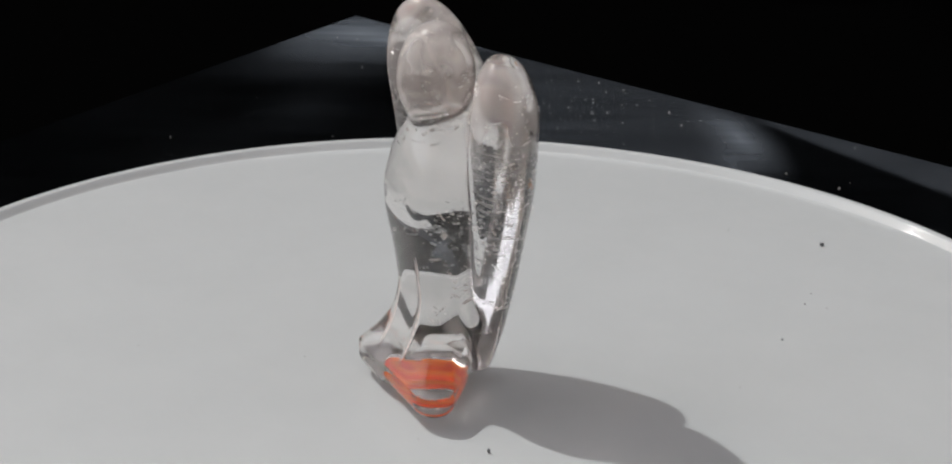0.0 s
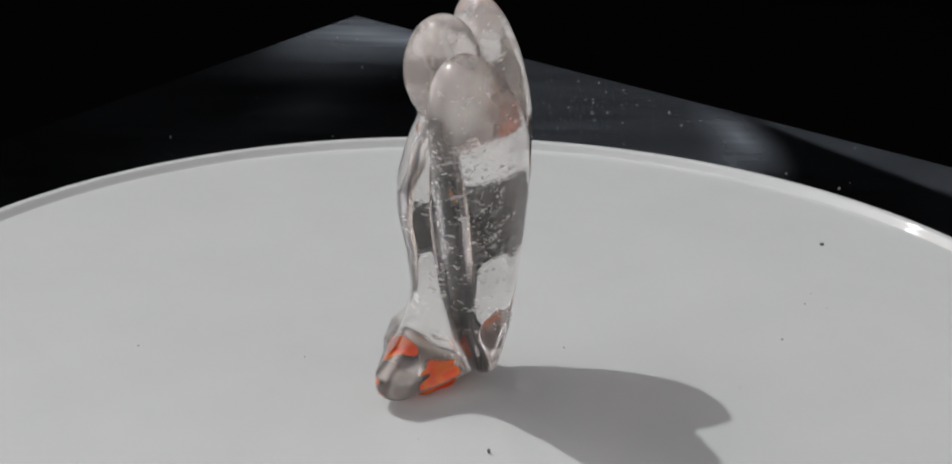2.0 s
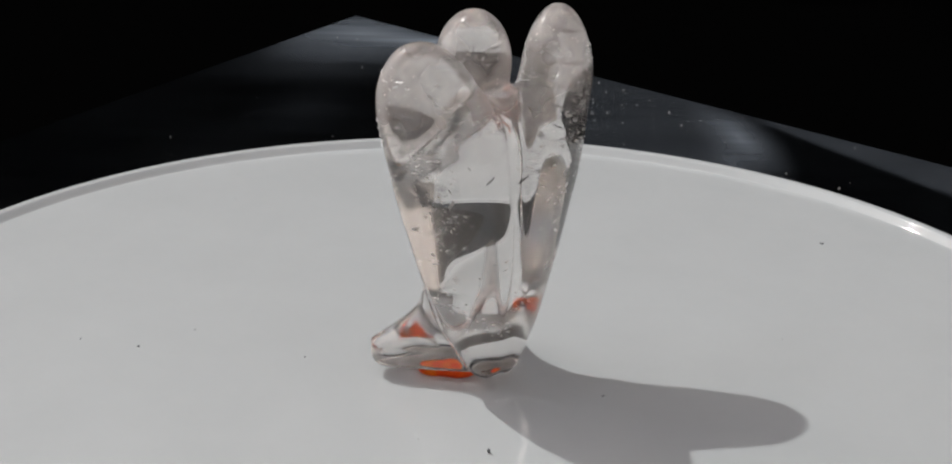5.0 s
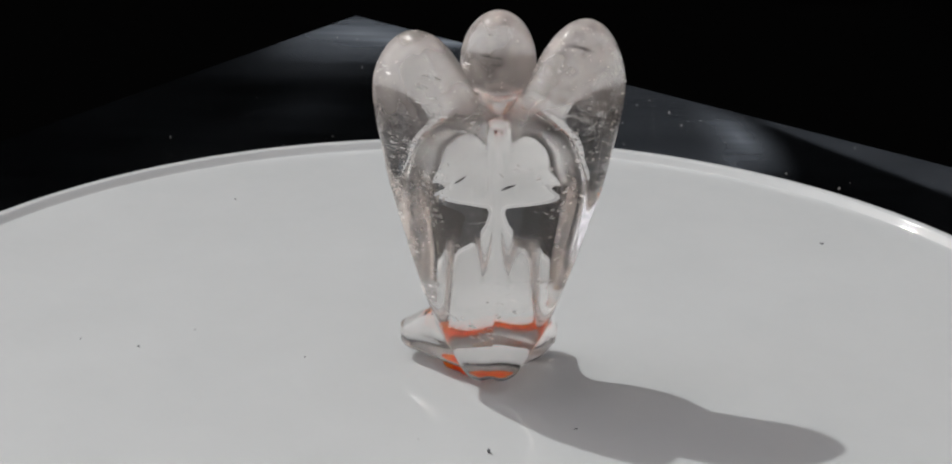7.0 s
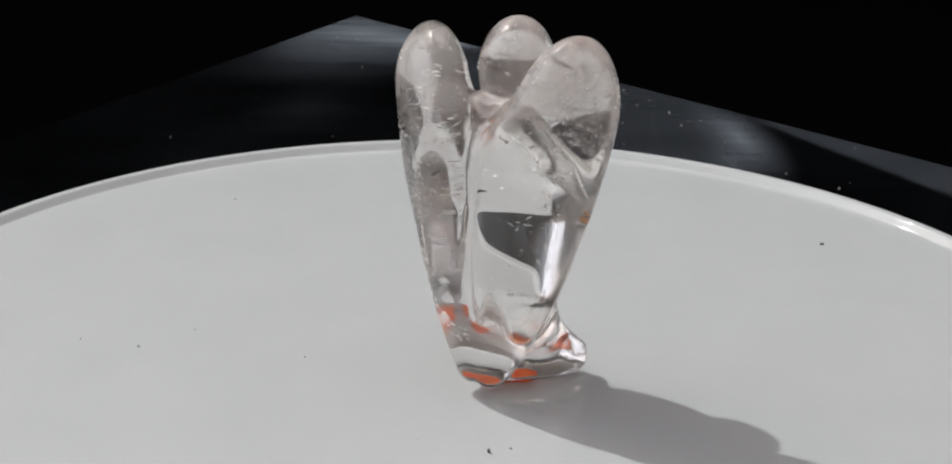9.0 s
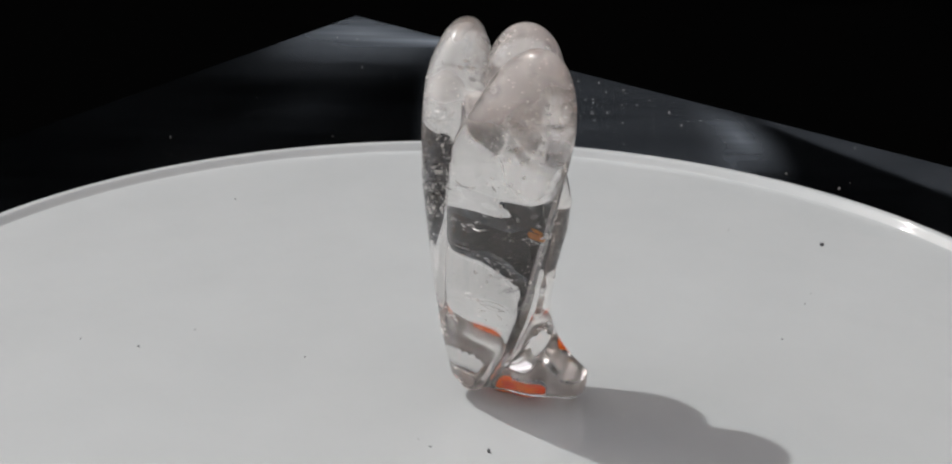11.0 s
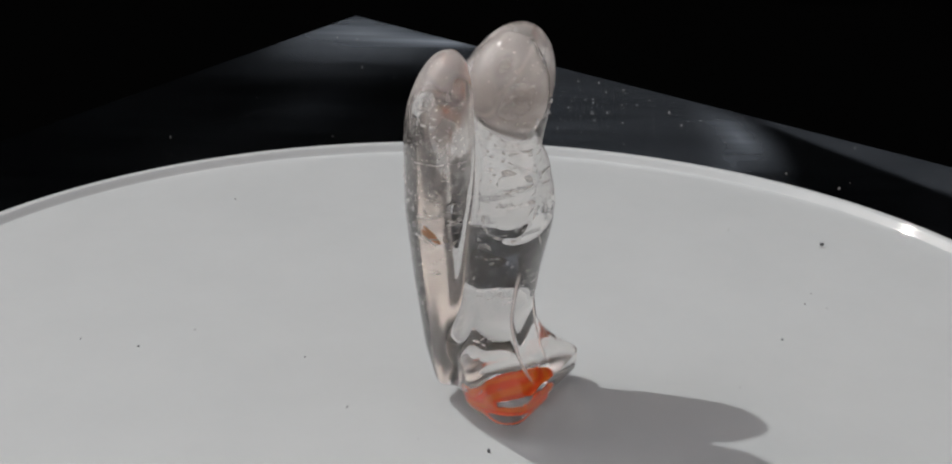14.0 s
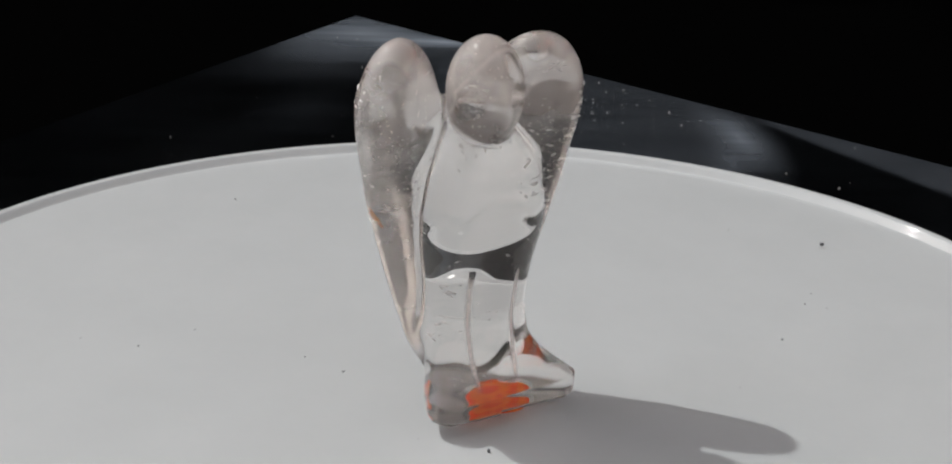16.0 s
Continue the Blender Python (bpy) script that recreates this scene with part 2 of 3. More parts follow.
def orange_putty_mat():
    # kneaded in layers of lighter and darker orange
    m, nt, p = material("orange_putty")
    tc, wave = nt.nodes.new("ShaderNodeTexCoord"), nt.nodes.new("ShaderNodeTexWave")
    wave.wave_type, wave.rings_direction = "RINGS", "Z"
    wave.inputs["Scale"].default_value, wave.inputs["Distortion"].default_value = 95.0, 9.0
    wave.inputs["Detail"].default_value, wave.inputs["Detail Scale"].default_value = 3.0, 1.6
    mp = nt.nodes.new("ShaderNodeMapping")
    mp.inputs["Location"].default_value = (0.002, 0.006, 0)
    nt.links.new(tc.outputs["Object"], mp.inputs["Vector"])
    nt.links.new(mp.outputs["Vector"], wave.inputs["Vector"])
    r = ramp_node(nt, wave.outputs["Fac"], [(0.15, (0.95, 0.085, 0.002)), (0.85, (1.0, 0.2, 0.008))])
    nt.links.new(r.outputs["Color"], p.inputs["Base Color"])
    p.inputs["Roughness"].default_value = 0.5
    p.inputs["Specular IOR Level"].default_value = 0.2
    n = noise_node(nt, 700.0, 4.0)
    b = bump_node(nt, n.outputs["Fac"], 0.5, 0.0003)
    nt.links.new(b.outputs["Normal"], p.inputs["Normal"])
    return m


def dust_mat(name, c):
    m, nt, p = material(name)
    n = noise_node(nt, 4000.0, 2.0)
    r = ramp_node(nt, n.outputs["Fac"], [(0.3, tuple(v * 0.7 for v in c)), (0.7, c)])
    nt.links.new(r.outputs["Color"], p.inputs["Base Color"])
    p.inputs["Roughness"].default_value = 0.8
    return m


QUARTZ, VEIL, PLASTIC, ACRYLIC = quartz(), veil(), white_plastic(), dark_acrylic()
PLASTER, RUST = plaster(), dust_mat("rust_stain", (0.75, 0.32, 0.09))
CLOTH, PUTTY = black_cloth(), orange_putty_mat()
GREY_DUST = dust_mat("grey_dust", (0.32, 0.32, 0.34))
DARK_DUST, PALE_DUST = dust_mat("dark_dust", (0.08, 0.08, 0.085)), dust_mat("pale_dust", (0.6, 0.58, 0.55))


def mesh_from(name, verts, faces, mats, smooth=True, slots=None):
    me = bpy.data.meshes.new(name)
    me.from_pydata([tuple(v) for v in verts], [], [tuple(f) for f in faces])
    for m in mats:
        me.materials.append(m)
    me.polygons.foreach_set("use_smooth", [smooth] * len(me.polygons))
    if slots is not None:
        me.polygons.foreach_set("material_index", slots)
    me.validate()
    me.update()
    return new(name, me)


# ---- the large structure ----


def build_ground():
    n = 60
    xs, ys = np.linspace(-0.71, 2.19, n), np.linspace(-1.99, 1.19, n)
    verts = [(x, y, (PLATE_TOP - 9) * MM + 0.0005 * noise.noise(Vector((x * 9, y * 9, 0)))) for y in ys for x in xs]
    faces = [(j * n + i, j * n + i + 1, (j + 1) * n + i + 1, (j + 1) * n + i) for j in range(n - 1) for i in range(n - 1)]
    ob = mesh_from("ground", verts, faces, [CLOTH])
    tagged(ob, "matt black cloth spread under the acrylic plate", "cloth", kind="structure")


def build_backdrop():
    # a black curtain in soft folds behind the plate, added out of view so that reflections stay dark
    n, verts, faces = 160, [], []
    for k, z in enumerate((-0.016, 0.15, 0.3, 0.45)):
        for i in range(n):
            x = -0.66 + 1.6 * i / (n - 1)
            verts.append((x, 0.42 + 0.012 * math.sin(x * 40 + k * 0.3) + 0.1 * x * x, z))
    for k in range(3):
        for i in range(n - 1):
            faces.append((k * n + i, k * n + i + 1, (k + 1) * n + i + 1, (k + 1) * n + i))
    ob = mesh_from("backdrop", verts, faces, [CLOTH])
    tagged(ob, "unseen black curtain in soft folds, added to keep reflections dark", "curtain", kind="structure")


def box(bm, lo, hi):
    v = [bm.verts.new((x, y, z)) for z in (lo[2], hi[2]) for y in (lo[1], hi[1]) for x in (lo[0], hi[0])]
    for f in ((0, 2, 3, 1), (4, 5, 7, 6), (0, 1, 5, 4), (2, 6, 7, 3), (1, 3, 7, 5), (0, 4, 6, 2)):
        bm.faces.new([v[i] for i in f])


def slab(name, boxes, mat, label, category):
    bm = bmesh.new()
    for lo, hi in boxes:
        box(bm, lo, hi)
    me = bpy.data.meshes.new(name)
    bm.to_mesh(me)
    bm.free()
    me.materials.append(mat)
    tagged(new(name, me), label, category, kind="structure")


def build_unseen_room():
    # unseen plain walls added to close the place and bounce warm light; the west one has the window opening
    z0, z1 = -0.8, 1.75
    slab("wall_west", [((-0.86, -2.0, z0), (-0.72, -0.3, z1)), ((-0.86, 0.9, z0), (-0.72, 1.2, z1)), ((-0.86, -0.3, z0), (-0.72, 0.9, 0.1)), ((-0.86, -0.3, 1.5), (-0.72, 0.9, z1))],
         PLASTER, "unseen off-white plaster wall added to bounce light, with an opening for a lamp", "wall")
    slab("wall_east", [((2.2, -2.0, z0), (2.32, 1.2, z1))], PLASTER, "unseen off-white plaster wall added to bounce light", "wall")
    slab("wall_north", [((-0.86, 1.2, z0), (2.32, 1.32, z1))], PLASTER, "unseen off-white plaster wall added to bounce light", "wall")
    slab("wall_south", [((-0.86, -2.12, z0), (2.32, -2.0, z1))], PLASTER, "unseen off-white plaster wall added to bounce light", "wall")
    slab("ceiling", [((-0.86, -2.12, z1), (-0.59, 1.32, z1 + 0.1)), ((2.05, -2.12, z1), (2.32, 1.32, z1 + 0.1)), ((-0.59, -2.12, z1), (2.05, -1.82, z1 + 0.1)), ((-0.59, 1.02, z1), (2.05, 1.32, z1 + 0.1))],
         PLASTER, "unseen off-white ceiling added round the opening for the overhead lamp", "ceiling")


def build_plate():
    # corner and the ways of its two far edges
    c = Vector((-29.0, 193.0))
    u, v = Vector((-0.559, -0.829)), Vector((0.801, -0.599))
    ring = [c, c + u * 330, c + u * 330 + v * 330, c + v * 330]
    bm = bmesh.new()
    top = [bm.verts.new((p.x * MM, p.y * MM, PLATE_TOP * MM)) for p in ring]
    bot = [bm.verts.new((p.x * MM, p.y * MM, (PLATE_TOP - 9) * MM)) for p in ring]
    bm.faces.new(top)
    bm.faces.new(bot[::-1])
    for i in range(4):
        j = (i + 1) % 4
        bm.faces.new((top[i], bot[i], bot[j], top[j]))
    bmesh.ops.recalc_face_normals(bm, faces=bm.faces)
    bmesh.ops.bevel(bm, geom=list(bm.edges), offset=0.5 * MM, segments=2, affect="EDGES")
    me = bpy.data.meshes.new("acrylic_plate")
    bm.to_mesh(me)
    bm.free()
    me.materials.append(ACRYLIC)
    ob = new("acrylic_plate", me)
    tagged(ob, "dark glossy acrylic plate, dusty, with reflections painted in, on black cloth", "plate")


# ---- the turning tray ----
def build_tray():
    f = FLOOR_Z
    prof = [(0, f), (30, f), (60, f), (90.6, f), (90.85, f), (90.95, f + 0.04), (91.2, f + 0.27), (91.5, f + 0.57), (91.8, f + 0.87), (92.0, f + 1.04), (92.15, f + 1.11),
            (92.8, f + 1.13), (93.1, f + 1.12), (93.3, f + 1.02), (93.4, f + 0.75), (93.4, -3), (92.8, -5.6), (91.5, PLATE_TOP + 0.3), (90.5, PLATE_TOP), (0, PLATE_TOP)]
    tray = new("turntable_tray")
    for name, rows in (("floor_disc", prof[:5]), ("rim", prof[4:16]), ("underside", prof[15:])):
        n, verts, faces = 256, [], []
        for r, z in rows:
            for i in range(n):
                a = 2 * math.pi * i / n
                verts.append((r * MM * math.cos(a), r * MM * math.sin(a), z * MM))
        for k in range(len(rows) - 1):
            for i in range(n):
                j = (i + 1) % n
                faces.append((k * n + i, (k + 1) * n + i, (k + 1) * n + j, k * n + j))
        ob = mesh_from(name, verts, faces, [PLASTIC])
        bm = bmesh.new()
        bm.from_mesh(ob.data)
        bmesh.ops.remove_doubles(bm, verts=bm.verts, dist=1e-7)
        bm.to_mesh(ob.data)
        bm.free()
        ob.parent = tray
    tagged(tray, "round glossy white plastic tray with a low raised rim", "turntable")
    return tray


# ---- the figurine: one smooth solid, its form given by a field ----
def table(zs, vals):
    """A smooth curve through a short table of heights."""
    fine = np.linspace(-8, 60, 681)
    v = np.interp(fine, zs, vals)
    k = np.hanning(41)
    v = np.convolve(np.pad(v, 20, mode="edge"), k / k.sum(), mode="valid")
    return lambda z: np.interp(z, fine, v)


def smin(a, b, k):
    h = np.clip(0.5 + 0.5 * (b - a) / k, 0, 1)
    return b + (a - b) * h - k * h * (1 - h)


WING_A = table([-1, 1, 8, 17, 28, 36, 42, 50], [0.7, 1.6, 4.2, 5.9, 7.4, 7.95, 7.0, 6.6])
WING_B = table([-1, 1, 8, 17, 28, 36, 42, 50], [1.0, 1.3, 2.4, 3.3, 4.0, 4.2, 4.2, 4.4])
WING_X = table([-1, 1, 8, 17, 28, 36, 42, 50], [0.9, 1.4, 3.3, 4.9, 6.8, 8.0, 9.7, 10.4])
WING_Y = table([-1, 1, 8, 17, 28, 36, 42, 50], [4.0, 4.05, 3.75, 3.4, 3.1, 2.5, 1.4, -0.1])
BODY_W = table([-2, 5, 9, 13, 18, 24, 28, 33, 36, 39, 42], [7.4, 7.4, 7.2, 6.9, 7.3, 8.4, 8.8, 7.8, 5.6, 3.6, 1.5])
BODY_B = table([-2, 3, 8, 14, 20, 60], [-0.2, 0.2, 1.4, 3.0, 4.2, 4.2])
BODY_F = table([-2, 5, 9, 13, 18, 24, 28, 33, 36, 39, 42], [-7.6, -7.6, -6.9, -6.1, -6.9, -8.2, -8.3, -7.2, -6.0, -5.0, -4.0])


def segment(x, y, z, a, b, ra, rb):
    a, b = np.array(a, float), np.array(b, float)
    d = b - a
    t = np.clip(((x - a[0]) * d[0] + (y - a[1]) * d[1] + (z - a[2]) * d[2]) / (d @ d), 0, 1)
    return np.sqrt((x - a[0] - t * d[0]) ** 2 + (y - a[1] - t * d[1]) ** 2 + (z - a[2] - t * d[2]) ** 2) - (ra + (rb - ra) * t)


def wing(x, y, z, top, sx=0.0, sy=0.0):
    ca, sa = 0.857, -0.515
    h = np.clip((z - 38) / (top - 38), 0, 1)
    cap = np.sqrt(np.maximum(1 - h * h, 0))
    a, b = WING_A(z), WING_B(z)
    grow = np.clip(z / 30, 0, 1)
    dx, dy = x - WING_X(z) - sx * grow, y - WING_Y(z) - sy * grow
    u, n = dx * ca + dy * sa, -dx * sa + dy * ca
    f = ((np.abs(u) / a) ** 2.4 + (np.abs(n) / b) ** 2.4 + 1e-6) ** (1 / 2.4) * b - b * cap
    return np.maximum(f, z - top)


def foot(x, y, z):
    # a rounded triangle that shrinks upwards into the skirt
    k = np.clip((z - 3.8) / 7.0, 0, 1)
    s = (1 - k) ** 1.25
    cx, cy = 3.6 + np.where(x > 0, 6.0, 2.7) * s, -3.4 - np.where(x > 0, 3.2, 3.8) * s
    by = 0.4 + 0.5 * s
    ax = np.abs(x)
    # distance to the front edge, the slanting side edge and the two corners
    ex, ey = -cx, by - cy
    t = np.clip(((ax - cx) * ex + (y - cy) * ey) / (ex * ex + ey * ey), 0, 1)
    side = np.hypot(ax - cx - t * ex, y - cy - t * ey)
    front = np.hypot(np.maximum(ax - cx, 0), y - cy)
    inside = (y > cy) & ((ax - cx) * ey - (y - cy) * ex < 0)
    d = np.where(inside, -np.minimum(side, front), np.minimum(side, front))
    return np.maximum(d - (2.8 - 1.5 * k), z - 12)


def folds(x, y, z):
    # two fine folds down the front of the skirt
    return np.exp(-((np.abs(x) - 3.1 - 0.03 * (z - 10)) / 0.28) ** 2) * np.clip((z - 4.5) / 2, 0, 1) * np.clip((20.5 - z) / 2, 0, 1) * (y < -3)


def arms(x, y, z):
    # the folded arms: a low bowed swell across the chest
    ax, o = np.abs(x + 0.3), y * 0
    d = np.minimum(segment(ax, o, z, (0.0, 0, 29.9), (2.6, 0, 29.1), 0.0, 0.0), segment(ax, o, z, (2.6, 0, 29.1), (5.0, 0, 27.0), 0.0, 0.0))
    return np.where(y < -3, d, 9.0)


def pieces(x, y, z):
    head = (np.sqrt(((x - 0.1) / 4.9) ** 2 + ((y + 2.8) / 5.0) ** 2 + ((z - 42.65) / 7.0) ** 2) - 1) * 4.8
    front, rear = BODY_F(z), BODY_B(z)
    cy, dep = (front + rear) / 2, (rear - front) / 2
    w = BODY_W(z)
    q = ((np.abs(x) / w) ** 2.3 + (np.abs(y - cy) / dep) ** 2.3) ** (1 / 2.3)
    body = np.maximum((q - 1) * np.minimum(w, dep), z - 40)
    # the shoulders close the gap between the wings
    nape = (np.sqrt((x / 5.6) ** 2 + ((y - 2.2) / 3.4) ** 2 + ((z - 31.5) / 6.6) ** 2) - 1) * 3.6
    body = smin(body, segment(x, y, z, (0, 2.6, 1.5), (0, 3.0, 16), 1.0, 2.6), 2.0)
    body = smin(body, foot(x, y, z), 1.6)
    body = body - 0.07 * np.exp(-(arms(x, y, z) / 1.0) ** 2)
    body = body + 0.16 * folds(x, y, z)
    both = smin(wing(x, y, z, 47.9, 0.1, 0.6), wing(-x, y, z, 49.7, 0.2, 0.15), 1.2)
    both = smin(both, nape, 2.4)
    return head, body, both


def field(x, y, z):
    head, body, both = pieces(x, y, z)
    f = smin(smin(body, both, 1.6), head, 0.7)
    low = 0.55 - z + 0.25 * np.clip((y - 1) / 5, 0, 1)
    return -smin(-f, -low, 1.8)


def frost_and_ridge(x, y, z):
    """Where the polish did not reach: in the folds, in the creases between the parts and on the base. The arms' ridge
    is paled too, as if lit.
    """
    head, body, both = pieces(x, y, z)
    crease = np.exp(-((body - both) / 0.3) ** 2) * 0.2 + np.exp(-((np.minimum(body, both) - head) / 0.3) ** 2) * 0.15
    # a lit edge painted along the arms' swell
    ridge = np.exp(-(arms(x, y, z - 0.15) / 0.26) ** 2) * 0.1
    base = 0.32 * np.clip((0.95 - z) / 0.2, 0, 1) * np.clip((((x - 1.5) / 5) ** 2 + ((y + 3.7) / 3.2) ** 2 - 0.9) / 0.4, 0, 1)
    return np.clip(folds(x, y, z) * 0.95 + crease + ridge + base, 0, 0.9)


def surface(step):
    """Meshes the field's zero by one vertex in each crossed cell."""
    xs, ys, zs = np.arange(-18, 18.01, step), np.arange(-13.5, 11.51, step), np.arange(-0.8, 52.01, step)
    g = np.meshgrid(xs, ys, zs, indexing="ij")
    f = field(*g)
    s = f < 0
    total = np.zeros(tuple(n - 1 for n in s.shape), np.int8)
    for i in (0, 1):
        for j in (0, 1):
            for k in (0, 1):
                total += s[i:i + total.shape[0], j:j + total.shape[1], k:k + total.shape[2]]
    cells = (total > 0) & (total < 8)
    index = np.full(cells.shape, -1)
    where = np.argwhere(cells)
    index[cells] = np.arange(len(where))
    p = np.stack([xs[where[:, 0]], ys[where[:, 1]], zs[where[:, 2]]], 1) + step / 2
    e = 0.02
    for _ in range(6):
        v = field(*p.T)
        gr = np.stack([(field(*(p + np.eye(3)[a] * e).T) - field(*(p - np.eye(3)[a] * e).T)) / (2 * e) for a in range(3)], 1)
        n2 = np.maximum((gr ** 2).sum(1), 0.05)
        p = p - np.clip(v / n2, -step, step)[:, None] * gr * 0.8
    faces = []
    for a in range(3):
        b, d = (a + 1) % 3, (a + 2) % 3
        sl0, sl1 = [slice(None)] * 3, [slice(None)] * 3
        sl0[a], sl1[a] = slice(0, -1), slice(1, None)
        s0, s1 = s[tuple(sl0)], s[tuple(sl1)]
        q = np.argwhere(s0 != s1)
        q = q[(q[:, b] > 0) & (q[:, d] > 0) & (q[:, b] < s.shape[b] - 1) & (q[:, d] < s.shape[d] - 1)]
        inner = s0[tuple(q.T)]
        quad = []
        for ob, od in ((-1, -1), (0, -1), (0, 0), (-1, 0)):
            w = q.copy()
            w[:, b] += ob
            w[:, d] += od
            quad.append(index[tuple(w.T)])
        quad = np.stack(quad, 1)
        quad[~inner] = quad[~inner][:, ::-1]
        faces.append(quad)
    nor = gr / np.maximum(np.linalg.norm(gr, axis=1), 1e-9)[:, None]
    return p, np.concatenate(faces), nor


def veils(rng):
    """Small crumpled fracture faces, in sheets inside the stone."""
    sheets = [((10, 1.0, 38), (4.5, 3, 7), 200), ((8, 3, 27), (4, 2.6, 8), 240), ((-9.5, 0.5, 40), (4, 3, 7), 150), ((-8, 3, 26), (3.5, 2, 9), 110),
              ((0, -2.5, 43), (3.8, 3.6, 6), 170), ((0, -2, 36), (4, 3, 3), 80), ((-2, 1, 17), (5, 4, 6), 70), ((3, -2, 20), (4, 3, 6), 50), ((0, -4, 3), (6, 3, 1.5), 25)]
    verts, faces = [], []
    for c, ext, count in sheets:
        n0 = rng.normal(size=3) + np.array((0, 0, 1.5))
        for _ in range(count):
            for _try in range(20):
                q = np.array(c) + rng.normal(size=3) * np.array(ext) * 0.5
                if field(*q[:, None])[0] < -0.35:
                    break
            else:
                continue
            n = n0 / np.linalg.norm(n0) + rng.normal(size=3) * 0.45
            n /= np.linalg.norm(n)
            a = np.cross(n, (0.3, 1, 0.2))
            a /= np.linalg.norm(a)
            b = np.cross(n, a)
            size = 0.035 + 0.2 * rng.random() ** 4
            k = len(verts)
            m = 6
            for i in range(m):
                ang = 2 * math.pi * i / m
                rad = size * (0.5 + 0.8 * rng.random())
                verts.append(q + a * math.cos(ang) * rad * 1.9 + b * math.sin(ang) * rad + n * rng.normal() * 0.05)
            faces.append(tuple(range(k, k + m)))
    return np.array(verts), faces


def chips(p, nor, rng):
    """Tiny fracture faces added for sun glints: tilted upwards, they break the surface in clusters on the wings, the
    head and down the back.
    """
    keep = (p[:, 2] > 8) & (p[:, 2] < 45.5) & ((np.abs(p[:, 0]) > 5) | (p[:, 2] > 35) | (p[:, 1] > 4))
    seats = rng.choice(np.flatnonzero(keep), 60)
    verts, faces = [], []
    for seat in seats:
        near = np.flatnonzero(keep & (np.linalg.norm((p - p[seat]) * (0.55, 0.55, 1.0), axis=1) < 0.5 + 1.6 * rng.random()))
        for i in rng.choice(near, 4 + int(rng.random() ** 2 * 16)):
            n = nor[i] * 0.7 + np.array((0, 0, 0.9)) + rng.normal(size=3) * 0.32
            n /= np.linalg.norm(n)
            a = np.cross(n, nor[i])
            a /= np.linalg.norm(a)
            b = np.cross(n, a)
            size = 0.06 + 0.15 * rng.random() ** 2
            k = len(verts)
            q = p[i] + nor[i] * size * 0.05
            for j in range(5):
                rad = size * (0.5 + 0.8 * rng.random())
                ang = 2 * math.pi * j / 5
                verts.append(q + a * math.cos(ang) * rad * 3.0 + b * math.sin(ang) * rad)
            faces.append(tuple(range(k, k + 5)))
    return np.array(verts), faces


def slivers(rng):
    """The larger flaws: a rusty flake with pale chips at its end, and dark cracks near the wing tips. Each lies just under the skin."""
    plans = [((-20, 0.9, 26.6), (1, 0, 0), (0, -0.8, -0.6), 1.5, 0.42, 2), ((-20, 1.0, 27.5), (1, 0, 0), (0, -0.8, -0.6), 0.9, 0.2, 2), ((-20, -0.4, 26.4), (1, 0, 0), (0, -0.3, -0.95), 0.6, 0.28, 1),
             ((-20, 1.2, 26.1), (1, 0, 0), (0, -0.8, -0.6), 1.3, 0.08, 1), ((-9.9, 12, 46.9), (0, -1, 0), (-0.97, 0, -0.2), 1.7, 0.26, 3), ((-12.4, 12, 46.6), (0, -1, 0), (-0.5, 0, -0.9), 0.8, 0.12, 3),
             ((-0.5, 12, 45.6), (0, -1, 0), (1, 0, -0.1), 1.6, 0.1, 3), ((0.6, 12, 44.8), (0, -1, 0), (1, 0, 0.15), 1.8, 0.1, 3), ((-0.2, 12, 43.9), (0, -1, 0), (1, 0, 0), 1.2, 0.08, 3),
             ((-1.6, 12, 29.5), (0, -1, 0), (-0.9, 0, 0.4), 1.1, 0.15, 3), ((4.6, 12, 31), (0, -1, 0), (0.8, 0, -0.6), 0.9, 0.12, 3)]
    verts, faces, slots = [], [], []
    for start, way, along, half, thin, slot in plans:
        q, way, along = np.array(start, float), np.array(way, float), np.array(along, float)
        for _ in range(400):
            if field(*q[:, None])[0] < -0.45:
                break
            q = q + way * 0.05
        along /= np.linalg.norm(along)
        across = np.cross(way, along)
        m, k = 14, len(verts)
        for i in range(m):
            a = 2 * math.pi * i / m
            rad = 0.75 + 0.5 * rng.random()
            verts.append(q + along * math.cos(a) * half * (0.85 + 0.25 * rng.random()) + across * math.sin(a) * thin * rad + way * rng.random() * 0.12)
        faces.append(tuple(range(k, k + m)))
        slots.append(slot)
    return np.array(verts), faces, slots


